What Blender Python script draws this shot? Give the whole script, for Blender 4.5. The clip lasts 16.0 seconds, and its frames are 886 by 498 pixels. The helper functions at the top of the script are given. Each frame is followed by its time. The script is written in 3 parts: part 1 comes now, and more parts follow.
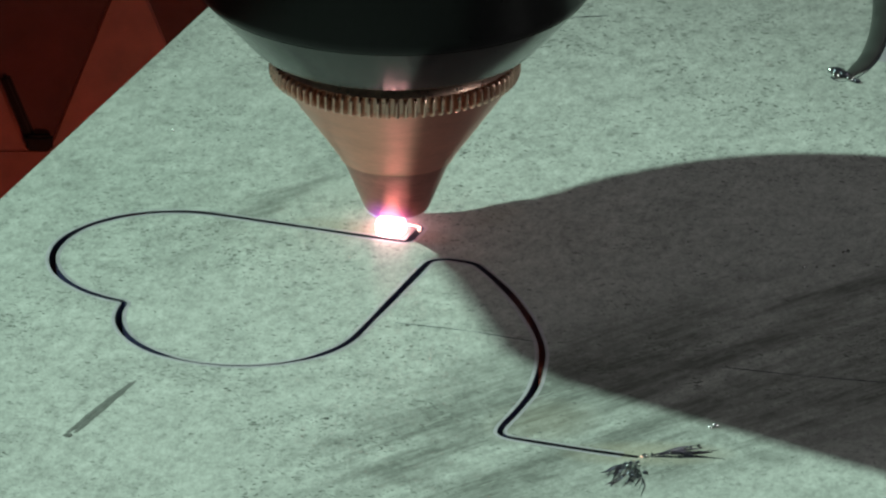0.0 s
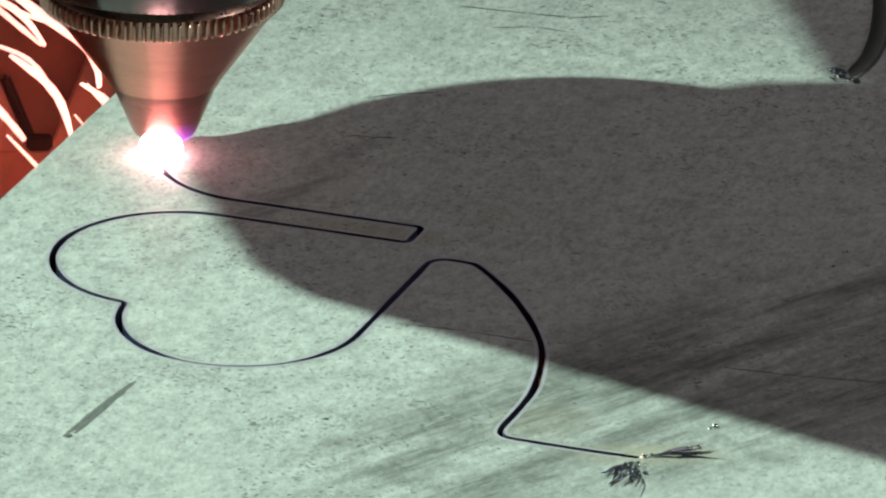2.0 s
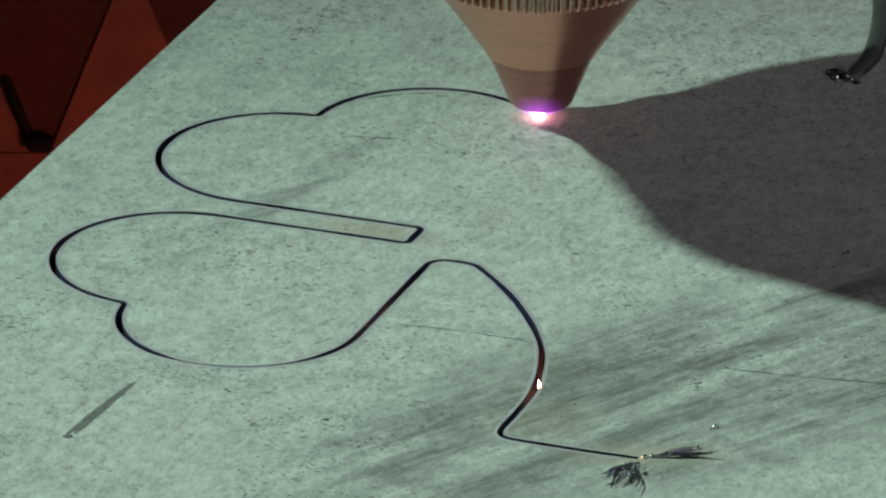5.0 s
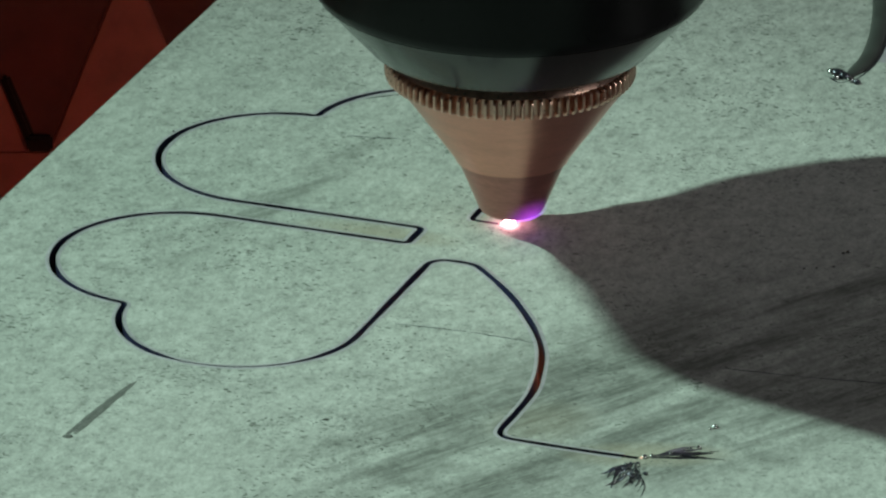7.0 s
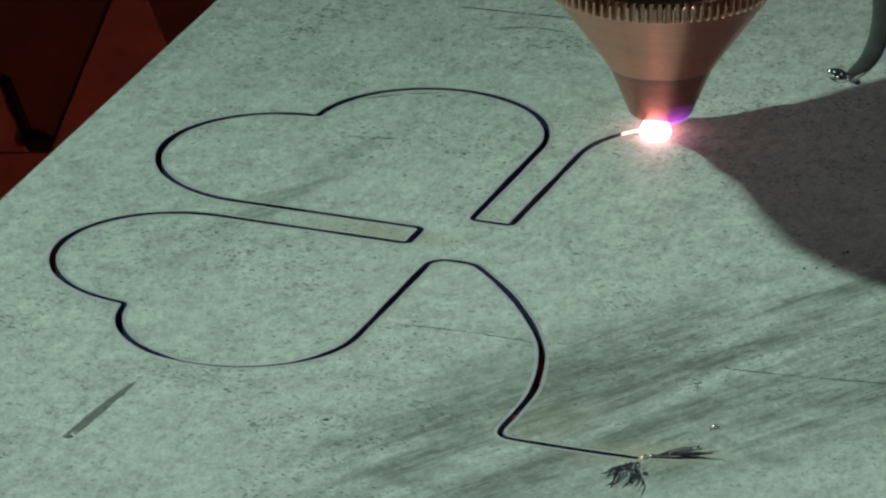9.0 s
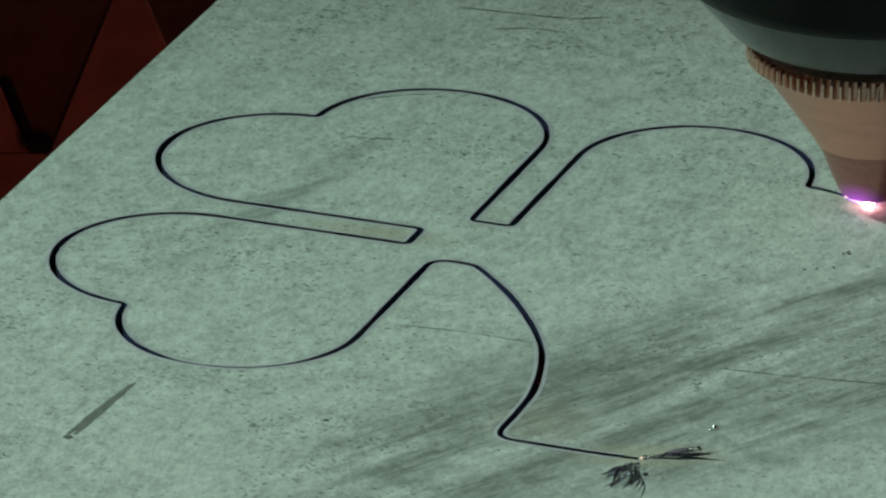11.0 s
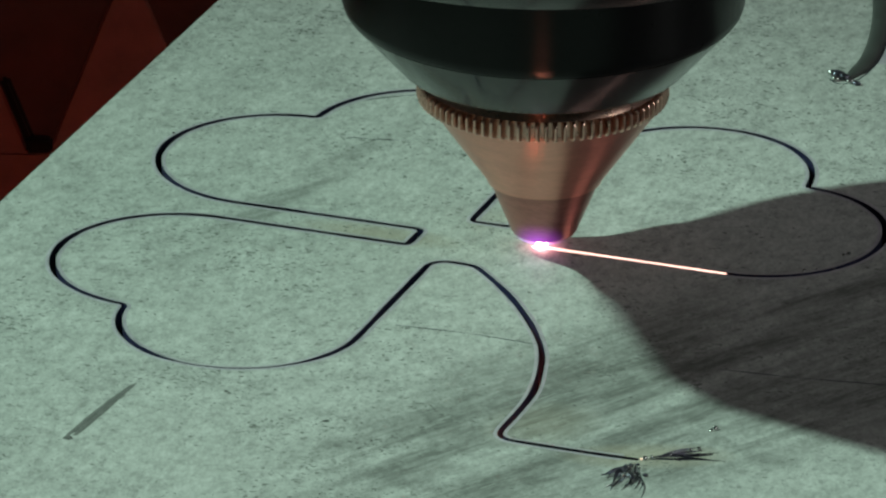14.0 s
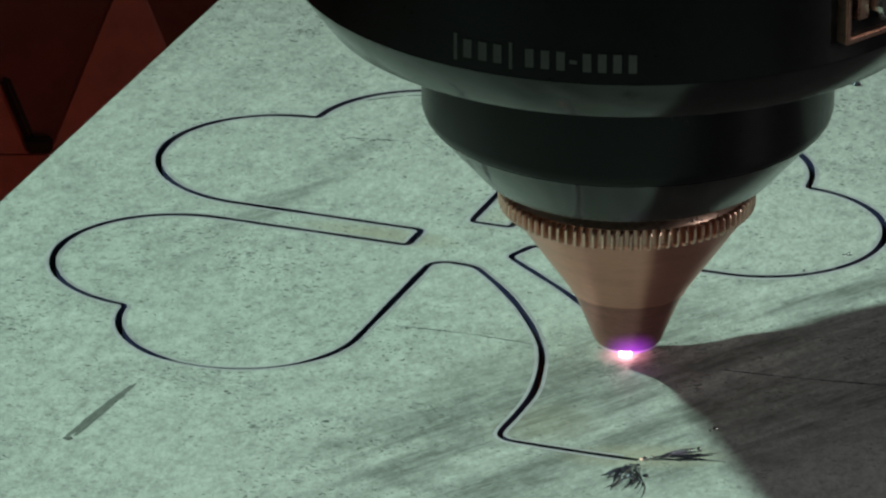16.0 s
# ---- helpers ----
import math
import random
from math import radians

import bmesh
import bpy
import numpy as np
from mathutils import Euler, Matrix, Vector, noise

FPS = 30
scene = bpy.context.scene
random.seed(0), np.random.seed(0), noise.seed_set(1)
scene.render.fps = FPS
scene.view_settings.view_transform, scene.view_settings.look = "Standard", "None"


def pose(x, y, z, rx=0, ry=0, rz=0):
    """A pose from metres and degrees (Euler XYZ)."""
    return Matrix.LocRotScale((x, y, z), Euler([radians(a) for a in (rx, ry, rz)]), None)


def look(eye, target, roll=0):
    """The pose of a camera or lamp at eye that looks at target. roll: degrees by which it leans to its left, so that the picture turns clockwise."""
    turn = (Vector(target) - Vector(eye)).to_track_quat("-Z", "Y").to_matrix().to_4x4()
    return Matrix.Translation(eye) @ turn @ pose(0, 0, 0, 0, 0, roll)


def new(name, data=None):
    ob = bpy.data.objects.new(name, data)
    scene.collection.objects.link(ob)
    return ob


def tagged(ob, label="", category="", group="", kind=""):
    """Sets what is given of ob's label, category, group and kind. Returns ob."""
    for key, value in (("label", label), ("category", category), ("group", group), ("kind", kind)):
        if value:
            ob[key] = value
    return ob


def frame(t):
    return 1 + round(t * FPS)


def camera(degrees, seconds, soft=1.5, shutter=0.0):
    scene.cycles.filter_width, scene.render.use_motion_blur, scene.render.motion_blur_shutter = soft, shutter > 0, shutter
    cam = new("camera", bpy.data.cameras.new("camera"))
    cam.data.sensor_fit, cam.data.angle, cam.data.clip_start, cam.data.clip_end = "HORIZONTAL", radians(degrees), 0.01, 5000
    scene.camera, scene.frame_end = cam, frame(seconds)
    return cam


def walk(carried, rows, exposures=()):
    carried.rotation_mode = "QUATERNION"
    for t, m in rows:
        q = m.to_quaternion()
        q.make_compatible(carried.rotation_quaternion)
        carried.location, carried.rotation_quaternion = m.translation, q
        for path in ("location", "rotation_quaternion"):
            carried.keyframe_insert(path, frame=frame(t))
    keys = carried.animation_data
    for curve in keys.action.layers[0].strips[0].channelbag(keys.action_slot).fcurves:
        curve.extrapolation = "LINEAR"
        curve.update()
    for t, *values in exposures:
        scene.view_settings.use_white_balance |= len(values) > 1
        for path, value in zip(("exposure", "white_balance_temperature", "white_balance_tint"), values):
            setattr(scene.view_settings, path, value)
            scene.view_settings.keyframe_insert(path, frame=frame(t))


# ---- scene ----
U = 15.0 / 225.0 / 1000.0          # one plan unit in metres: the knurled ring is 30 mm wide


def P(x, y, z=0.0):
    return Vector((x * U, y * U, z * U))


# ---- camera: a long lens on a stand 1.5 m off; it sags by a hundredth of a degree ----
cam = camera(3.9916, 16.0, soft=2.3)
EYE = P(-48.565, -20786.19, 8607.956)
RIGHT = Vector((0.99999315, 0.00141753, 0.00341893))
UP = Vector((-0.00370114, 0.38299632, 0.92374245))


def cam_pose(sag):
    right, up = RIGHT.normalized(), UP.normalized()
    back = right.cross(up).normalized()
    up = back.cross(right)
    m = Matrix((right, up, back)).transposed().to_4x4()
    return Matrix.Translation(EYE) @ m @ Matrix.Rotation(sag / 22498.0, 4, "X")


walk(cam, [(t, cam_pose(s)) for t, s in ((0, -1.8), (2.5, -0.8), (4, 0), (9, 0), (11.5, 1.5), (14, 2.6), (16, 3.2))],
     exposures=[(0, -0.08, 6570, 11.5), (0.6, -0.10, 6590, 12), (1.0, -0.03, 6610, 12.5), (1.5, 0.30, 6600, 14), (2.0, 0.40, 6680, 18), (2.5, 0.40, 6720, 20), (3.0, 0.1, 6660, 17),
                (3.5, 0.0, 6640, 14.5), (4.2, -0.16, 6620, 13), (6.3, -0.28, 6560, 11.5), (7, -0.25, 6560, 11), (8.0, -0.31, 6570, 11.5), (8.5, -0.42, 6570, 12), (9.2, -0.45, 6530, 11), (12.0, -0.50, 6500, 10), (12.5, -0.47, 6500, 10), (14, -0.34, 6520, 10.5), (15, -0.21, 6540, 11), (16, -0.13, 6570, 11.5)])

# ---- light: the machine's work lamp and the hall's ceiling panels ----
world = bpy.data.worlds.new("world")
world.use_nodes = True
world.node_tree.nodes["Background"].inputs[0].default_value = (0.9, 0.95, 1.0, 1)
world.node_tree.nodes["Background"].inputs[1].default_value = 0.02
scene.world = world


def lamp(name, kind, power, colour, where, target, **more):
    data = bpy.data.lights.new(name, kind)
    data.energy, data.color = power, colour
    ob = new(name, data)
    ob.matrix_world = look(where, target)
    return ob, data


key_dir = Vector((-1.0, 0.35, 1.0))
_, key = lamp("work_lamp", "SPOT", 468, (0.66, 1.0, 0.80), key_dir * 1.8, tuple(P(100, -1050)))
key.spot_size, key.spot_blend, key.shadow_soft_size = radians(9.5), 1.0, 0.028
for name, power, where, target, wide, high in (("ceiling_panel_light", 15.5, (1.9, -0.65, 2.2), (1.9, -0.65, 0), 0.6, 1.2),
                                               ("wall_panel_light", 8.5, (2.1, -0.68, 0.62), (0, 0, 0.1), 0.35, 1.1)):
    _, panel = lamp(name, "AREA", power, (0.97, 1.0, 0.94), where, target)
    panel.shape, panel.size, panel.size_y = "RECTANGLE", wide, high


# ---- materials ----
def material(name):
    m = bpy.data.materials.new(name)
    m.use_nodes = True
    nt = m.node_tree
    return m, nt, nt.nodes["Principled BSDF"]


def ramp(nt, src, stops):
    r = nt.nodes.new("ShaderNodeValToRGB")
    while len(r.color_ramp.elements) < len(stops):
        r.color_ramp.elements.new(0.5)
    for e, (p, c) in zip(r.color_ramp.elements, stops):
        e.position, e.color = p, (c, c, c, 1) if not isinstance(c, tuple) else (*c, 1)
    nt.links.new(src, r.inputs[0])
    return r.outputs[0]


def mapped(nt, scale=(1, 1, 1), rot=0.0, shift=(0, 0, 0)):
    """World position, turned by rot degrees about z, then scaled per axis."""
    geo = nt.nodes.new("ShaderNodeNewGeometry")
    a = nt.nodes.new("ShaderNodeMapping")
    a.inputs["Rotation"].default_value = (0, 0, radians(rot))
    b = nt.nodes.new("ShaderNodeMapping")
    b.inputs["Scale"].default_value = scale
    b.inputs["Location"].default_value = shift
    nt.links.new(geo.outputs["Position"], a.inputs["Vector"])
    nt.links.new(a.outputs[0], b.inputs["Vector"])
    return b.outputs[0]


def noise_at(nt, vec, scale, detail=4.0, rough=0.6):
    n = nt.nodes.new("ShaderNodeTexNoise")
    n.inputs["Scale"].default_value, n.inputs["Detail"].default_value, n.inputs["Roughness"].default_value = scale, detail, rough
    nt.links.new(vec, n.inputs["Vector"])
    return n.outputs[0]


def math_node(nt, op, a, b=None):
    n = nt.nodes.new("ShaderNodeMath")
    n.operation = op
    for i, v in enumerate((a, b)):
        if v is None:
            continue
        if isinstance(v, (int, float)):
            n.inputs[i].default_value = v
        else:
            nt.links.new(v, n.inputs[i])
    return n.outputs[0]


def mix_colour(nt, fac, a, b, blend="MIX"):
    n = nt.nodes.new("ShaderNodeMix")
    n.data_type, n.blend_type = "RGBA", blend
    for i, v in ((0, fac), (6, a), (7, b)):
        if isinstance(v, (int, float)):
            n.inputs[i].default_value = v
        elif isinstance(v, tuple):
            n.inputs[i].default_value = (*v, 1)
        else:
            nt.links.new(v, n.inputs[i])
    return n.outputs[2]


def bump(nt, bsdf, height, strength, dist):
    b = nt.nodes.new("ShaderNodeBump")
    b.inputs["Strength"].default_value, b.inputs["Distance"].default_value = strength, dist
    nt.links.new(height, b.inputs["Height"])
    nt.links.new(b.outputs[0], bsdf.inputs["Normal"])


def spot_mask(nt, x, y, rx, ry, rot):
    """1 inside an oval patch of the sheet, 0 outside, soft at the rim."""
    c, s = math.cos(radians(rot)), math.sin(radians(rot))
    geo = nt.nodes.new("ShaderNodeNewGeometry")
    sep = nt.nodes.new("ShaderNodeSeparateXYZ")
    nt.links.new(geo.outputs["Position"], sep.inputs[0])
    dx = math_node(nt, "SUBTRACT", sep.outputs[0], x * U)
    dy = math_node(nt, "SUBTRACT", sep.outputs[1], y * U)
    u = math_node(nt, "ADD", math_node(nt, "MULTIPLY", dx, c / (rx * U)), math_node(nt, "MULTIPLY", dy, s / (rx * U)))
    v = math_node(nt, "ADD", math_node(nt, "MULTIPLY", dx, -s / (ry * U)), math_node(nt, "MULTIPLY", dy, c / (ry * U)))
    d = math_node(nt, "ADD", math_node(nt, "MULTIPLY", u, u), math_node(nt, "MULTIPLY", v, v))
    return ramp(nt, d, ((0.0, 1.0), (1.0, 0.0)))


def make_sheet_material():
    m, nt, bs = material("mill_scale_steel")
    flecks = noise_at(nt, mapped(nt, (820, 760, 560), -5), 1.0, 5, 0.75)
    ticks = noise_at(nt, mapped(nt, (900, 1500, 420), 8, (7, 3, 0)), 1.0, 4, 0.7)
    grain = noise_at(nt, mapped(nt, (1, 0.48, 1)), 1700, 6, 0.8)
    blotch = noise_at(nt, mapped(nt, (1, 1.0, 1), 30), 150, 6, 0.7)
    wide = noise_at(nt, mapped(nt, (1, 0.7, 1), 30), 38, 4, 0.55)
    crowd = noise_at(nt, mapped(nt, (1, 0.9, 1), 0, (3, 1, 0)), 80, 5, 0.65)
    base = mix_colour(nt, ramp(nt, blotch, ((0.32, 0.0), (0.68, 1.0))), (0.175, 0.185, 0.175), (0.52, 0.53, 0.515))
    base = mix_colour(nt, math_node(nt, "MULTIPLY", ramp(nt, wide, ((0.35, 0.0), (0.65, 1.0))), 0.42), base, (0.43, 0.435, 0.42))
    base = mix_colour(nt, 0.42, base, ramp(nt, grain, ((0.37, 0.14), (0.63, 0.60))))
    mottle = noise_at(nt, mapped(nt, (1, 0.5, 1), 15, (5, 2, 0)), 700, 5, 0.68)
    base = mix_colour(nt, 0.30, base, ramp(nt, mottle, ((0.36, 0.16), (0.64, 0.58))))
    many = ramp(nt, crowd, ((0.36, 0.05), (0.60, 1.0)))
    fleck = math_node(nt, "MULTIPLY", ramp(nt, flecks, ((0.36, 1.0), (0.44, 0.0))), many)
    tick = math_node(nt, "MULTIPLY", ramp(nt, ticks, ((0.33, 1.0), (0.385, 0.0))), many)
    base = mix_colour(nt, math_node(nt, "MULTIPLY", fleck, 0.75), base, (0.10, 0.105, 0.10))
    base = mix_colour(nt, math_node(nt, "MULTIPLY", tick, 0.85), base, (0.045, 0.047, 0.045))
    # rubbed dark streaks that run along the rolling direction
    streak = noise_at(nt, mapped(nt, (24, 150, 1), -40), 1.0, 7, 0.68)
    hair = noise_at(nt, mapped(nt, (110, 1000, 1), -40), 1.0, 5, 0.65)
    patch = noise_at(nt, mapped(nt, (1, 0.6, 1), -40, (2, 9, 0)), 210, 6, 0.72)
    zone = math_node(nt, "MAXIMUM", spot_mask(nt, 430, -610, 1000, 380, 38), math_node(nt, "MULTIPLY", spot_mask(nt, -330, 230, 480, 55, 58), 0.4))
    zone = ramp(nt, zone, ((0.0, 0.0), (0.55, 1.0)))
    dark = math_node(nt, "MULTIPLY", ramp(nt, streak, ((0.38, 0.0), (0.56, 1.0))), zone)
    dark = math_node(nt, "MULTIPLY", dark, ramp(nt, hair, ((0.36, 0.55), (0.58, 1.0))))
    dark = math_node(nt, "MULTIPLY", dark, ramp(nt, patch, ((0.36, 0.6), (0.54, 1.0))))
    base = mix_colour(nt, math_node(nt, "MULTIPLY", dark, 0.95), base, (0.10, 0.103, 0.098))
    scuff = math_node(nt, "MULTIPLY", ramp(nt, hair, ((0.60, 0.0), (0.70, 1.0))), zone)
    base = mix_colour(nt, math_node(nt, "MULTIPLY", scuff, 0.5), base, (0.50, 0.50, 0.485))
    # straw-brown heat stain in the closed ends of the slots and by the pierce
    stain = spot_mask(nt, -165, 50, 170, 50, -18)
    stain = math_node(nt, "MAXIMUM", stain, math_node(nt, "MULTIPLY", spot_mask(nt, 45, 125, 80, 42, 50), 0.45))
    for args, much in (((300, -935, 160, 60, 0), 1.0), ((120, -800, 120, 100, 40), 0.45)):
        stain = math_node(nt, "MAXIMUM", stain, math_node(nt, "MULTIPLY", spot_mask(nt, *args), much))
    base = mix_colour(nt, math_node(nt, "MULTIPLY", stain, 0.55), base, (0.30, 0.25, 0.185))
    nt.links.new(base, bs.inputs["Base Color"])
    nt.links.new(ramp(nt, blotch, ((0.3, 0.50), (0.7, 0.66))), bs.inputs["Roughness"])
    bs.inputs["Metallic"].default_value = 0.0
    bs.inputs["Specular IOR Level"].default_value = 0.35
    bump(nt, bs, math_node(nt, "ADD", flecks, math_node(nt, "MULTIPLY", grain, 0.6)), 0.8, 0.00008)
    return m


def simple(name, colour, rough=0.5, metal=0.0, vary=0.25, scale=400.0, bump_d=0.00002, spec=0.5, stretch=(1, 1, 1), turned=0.0):
    """One surface with grain at two scales, in the thing's own space; turned: how far lathe grooves draw highlights out upright."""
    m, nt, bs = material(name)
    if turned:
        tg = nt.nodes.new("ShaderNodeTangent")
        tg.direction_type, tg.axis = "RADIAL", "Z"
        nt.links.new(tg.outputs[0], bs.inputs["Tangent"])
        bs.inputs["Anisotropic"].default_value, bs.inputs["Anisotropic Rotation"].default_value = turned, 0.25
    tc = nt.nodes.new("ShaderNodeTexCoord")
    mp = nt.nodes.new("ShaderNodeMapping")
    mp.inputs["Scale"].default_value = stretch
    nt.links.new(tc.outputs["Object"], mp.inputs["Vector"])
    fine, coarse = noise_at(nt, mp.outputs[0], scale * 4, 4), noise_at(nt, mp.outputs[0], scale * 0.5, 3)
    mixed = math_node(nt, "ADD", math_node(nt, "MULTIPLY", fine, 0.5), math_node(nt, "MULTIPLY", coarse, 0.5))
    lo = tuple(c * (1 - vary) for c in colour)
    hi = tuple(min(1, c * (1 + vary)) for c in colour)
    nt.links.new(ramp(nt, mixed, ((0.35, lo), (0.65, hi))), bs.inputs["Base Color"])
    nt.links.new(ramp(nt, mixed, ((0.3, rough * 0.8), (0.7, min(1, rough * 1.2)))), bs.inputs["Roughness"])
    bs.inputs["Metallic"].default_value = metal
    bs.inputs["Specular IOR Level"].default_value = spec
    bump(nt, bs, fine, 0.3, bump_d)
    return m


def glowing(name, colour, strength):
    m, nt, bs = material(name)
    bs.inputs["Base Color"].default_value = (*colour, 1)
    bs.inputs["Emission Color"].default_value = (*colour, 1)
    bs.inputs["Emission Strength"].default_value = strength
    return m


def painted_glow(name, colour, strength, axis, reach):
    """A glow painted on a thin skin: adds its light, hides nothing behind it, and fades out with the distance from the
    arc.
    """
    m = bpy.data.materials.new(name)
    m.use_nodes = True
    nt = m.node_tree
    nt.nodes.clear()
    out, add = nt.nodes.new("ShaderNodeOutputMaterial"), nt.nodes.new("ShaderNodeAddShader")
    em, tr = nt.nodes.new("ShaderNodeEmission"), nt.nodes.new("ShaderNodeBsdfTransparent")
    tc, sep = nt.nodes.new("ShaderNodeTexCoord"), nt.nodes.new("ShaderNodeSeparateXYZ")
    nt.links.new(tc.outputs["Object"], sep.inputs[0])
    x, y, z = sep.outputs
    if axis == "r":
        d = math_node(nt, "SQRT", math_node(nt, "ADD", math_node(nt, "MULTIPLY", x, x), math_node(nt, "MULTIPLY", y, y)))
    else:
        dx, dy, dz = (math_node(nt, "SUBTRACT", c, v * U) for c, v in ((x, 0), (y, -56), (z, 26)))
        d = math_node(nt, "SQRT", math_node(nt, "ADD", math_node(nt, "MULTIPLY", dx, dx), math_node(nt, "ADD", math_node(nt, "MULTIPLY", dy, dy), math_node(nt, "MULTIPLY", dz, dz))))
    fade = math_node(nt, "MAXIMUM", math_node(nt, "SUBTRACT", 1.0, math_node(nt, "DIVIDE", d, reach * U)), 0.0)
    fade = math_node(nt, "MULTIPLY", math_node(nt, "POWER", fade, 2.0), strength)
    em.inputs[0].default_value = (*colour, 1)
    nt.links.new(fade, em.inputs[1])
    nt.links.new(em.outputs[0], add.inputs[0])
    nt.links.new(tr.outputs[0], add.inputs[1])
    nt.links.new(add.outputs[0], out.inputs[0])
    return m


STEEL = make_sheet_material()
TINT = simple("heat_tinted_edge", (0.42, 0.39, 0.445), 0.45, 0.3, 0.2, 900)
OXIDE = simple("blue_black_oxide", (0.018, 0.018, 0.055), 0.4, 0.0, 0.5, 1500)
DULL_STEEL = simple("dull_dark_steel", (0.055, 0.058, 0.056), 0.5, 0.2, 0.3, 900)
FLECK = simple("dark_scale", (0.095, 0.10, 0.095), 0.6, 0.0, 0.6, 160)
SMUDGE = simple("dark_smudge", (0.12, 0.12, 0.118), 0.6, 0.0, 0.4, 1500)
SLAG = simple("dark_slag", (0.10, 0.10, 0.13), 0.3, 0.8, 0.5, 1500)
BEAD = simple("bright_spatter", (0.65, 0.65, 0.66), 0.18, 1.0, 0.2, 1200)
COPPER = simple("turned_copper", (0.70, 0.335, 0.265), 0.36, 1.0, 0.10, 300, stretch=(1, 1, 6), turned=0.4)
COPPER_TIP = simple("sooty_copper", (0.42, 0.19, 0.165), 0.38, 1.0, 0.2, 300, stretch=(1, 1, 6), turned=0.45)
BRASS = simple("worn_brass", (0.70, 0.45, 0.37), 0.30, 1.0, 0.2, 500)
BLACK = simple("black_anodised_aluminium", (0.0025, 0.0025, 0.003), 0.17, 0.0, 0.3, 300, 0.000004, spec=0.28, turned=0.3)
BLACK_SATIN = simple("satin_black_aluminium", (0.004, 0.004, 0.0048), 0.32, 0.0, 0.3, 300, 0.000004, spec=0.2, turned=0.85)
PRINT = simple("grey_print", (0.08, 0.08, 0.079), 0.6, 0.0, 0.2, 800)
CHROME = simple("nickel_plate", (0.70, 0.69, 0.66), 0.15, 1.0, 0.1, 500)
RUST = simple("sooty_rust_brown_steel", (0.12, 0.042, 0.034), 0.65, 0.0, 0.35, 60, 0.0002)
# black that stands in for the dark notch and gap between two teeth
NOTCH_BLACK = simple("notch_shade_black", (0.008, 0.006, 0.006), 0.8, 0.0, 0.4, 60, 0.0002, spec=0.1)
WALL = simple("grey_hall_wall", (0.25, 0.25, 0.26), 0.9, 0.0, 0.1, 3, 0.001)
HOT = glowing("white_hot_metal", (1.0, 0.58, 0.56), 22.0)
MELT_GLOW = glowing("pink_white_melt", (1.0, 0.60, 0.50), 2.8)
SPARK_WHITE = glowing("white_spark", (1.0, 0.66, 0.63), 0.62)
SPARK = glowing("orange_spark", (1.0, 0.50, 0.36), 0.8)
# rust with the dimness between the slat teeth put into its colour
RUST_SHADED = simple("shade_darkened_rust", (0.042, 0.016, 0.013), 0.75, 0.0, 0.4, 60, 0.0002, spec=0.2)
BURST_GLOW = glowing("white_hot_burst", (1.0, 0.48, 0.47), 15.0)
JET = glowing("orange_molten_jet", (1.0, 0.30, 0.17), 450.0)
# added glow in place of spark light that shows up through the pierce
PIERCE_GLINT = glowing("pale_pierce_glint", (1.0, 0.60, 0.45), 0.8)
# painted glow: flame light on the sheet, and the lens's violet halo
PINK = painted_glow("painted_pink_glow", (1.0, 0.32, 0.50), 1.0, "r", 62)
HALO = painted_glow("painted_pale_glow", (1.0, 0.55, 0.60), 0.30, "r", 110)
VIOLET = painted_glow("painted_violet_halo", (0.45, 0.07, 0.95), 1.3, "p", 56)


# ---- building helpers ----
def link_mesh(name, bm, mat, parent=None, label="", smooth=False):
    me = bpy.data.meshes.new(name)
    bmesh.ops.recalc_face_normals(bm, faces=bm.faces)
    bm.to_mesh(me)
    bm.free()
    if smooth:
        for p in me.polygons:
            p.use_smooth = True
    me.materials.append(mat)
    ob = new(name, me)
    if parent is not None:
        ob.parent = parent
    if label:
        tagged(ob, label)
    return ob


def part(name, bm, mat, parent, label="", smooth=False):
    return link_mesh(name, bm, mat, parent, label, smooth)


def lathe(profile, n=128, teeth=0, depth=0.0):
    """A body of revolution about z from (radius, height) pairs in plan units; closed if the first pair is repeated."""
    bm = bmesh.new()
    rings = []
    for r, z in profile:
        rings.append([bm.verts.new((r * U * math.cos(2 * math.pi * i / n), r * U * math.sin(2 * math.pi * i / n), z * U)) for i in range(n)])
    for a, b in zip(rings, rings[1:]):
        for i in range(n):
            j = (i + 1) % n
            bm.faces.new((a[i], a[j], b[j], b[i]))
    bmesh.ops.remove_doubles(bm, verts=bm.verts, dist=1e-9)
    return bm


def block(size, centre=(0, 0, 0), bevel=0.0):
    bm = bmesh.new()
    bmesh.ops.create_cube(bm, size=1.0)
    for v in bm.verts:
        v.co = Vector(v.co[i] * size[i] + centre[i] for i in range(3))
    if bevel:
        bmesh.ops.bevel(bm, geom=bm.edges[:], offset=bevel, segments=2, affect="EDGES")
    return bm


def sharp_smooth(ob, angle=35):
    """Smooth shading with hard edges where faces meet at more than the angle."""
    me = ob.data
    bm = bmesh.new()
    bm.from_mesh(me)
    for f in bm.faces:
        f.smooth = True
    for e in bm.edges:
        if len(e.link_faces) == 2 and e.calc_face_angle(0) > radians(angle):
            e.smooth = False
    bm.to_mesh(me)
    bm.free()
    return ob


# ---- the cut: three heart-shaped leaves and a stem, in one run of the torch ----
LOBE_A, LOBE_B, LOBE_R, EDGE_L = 506.3, 148.0, 215.5, 358.0
LEAF_TURN = 2.0007                 # direction of the middle leaf, radians
HALF_KERF = 6.0
THICK = 90.0                       # 6 mm plate


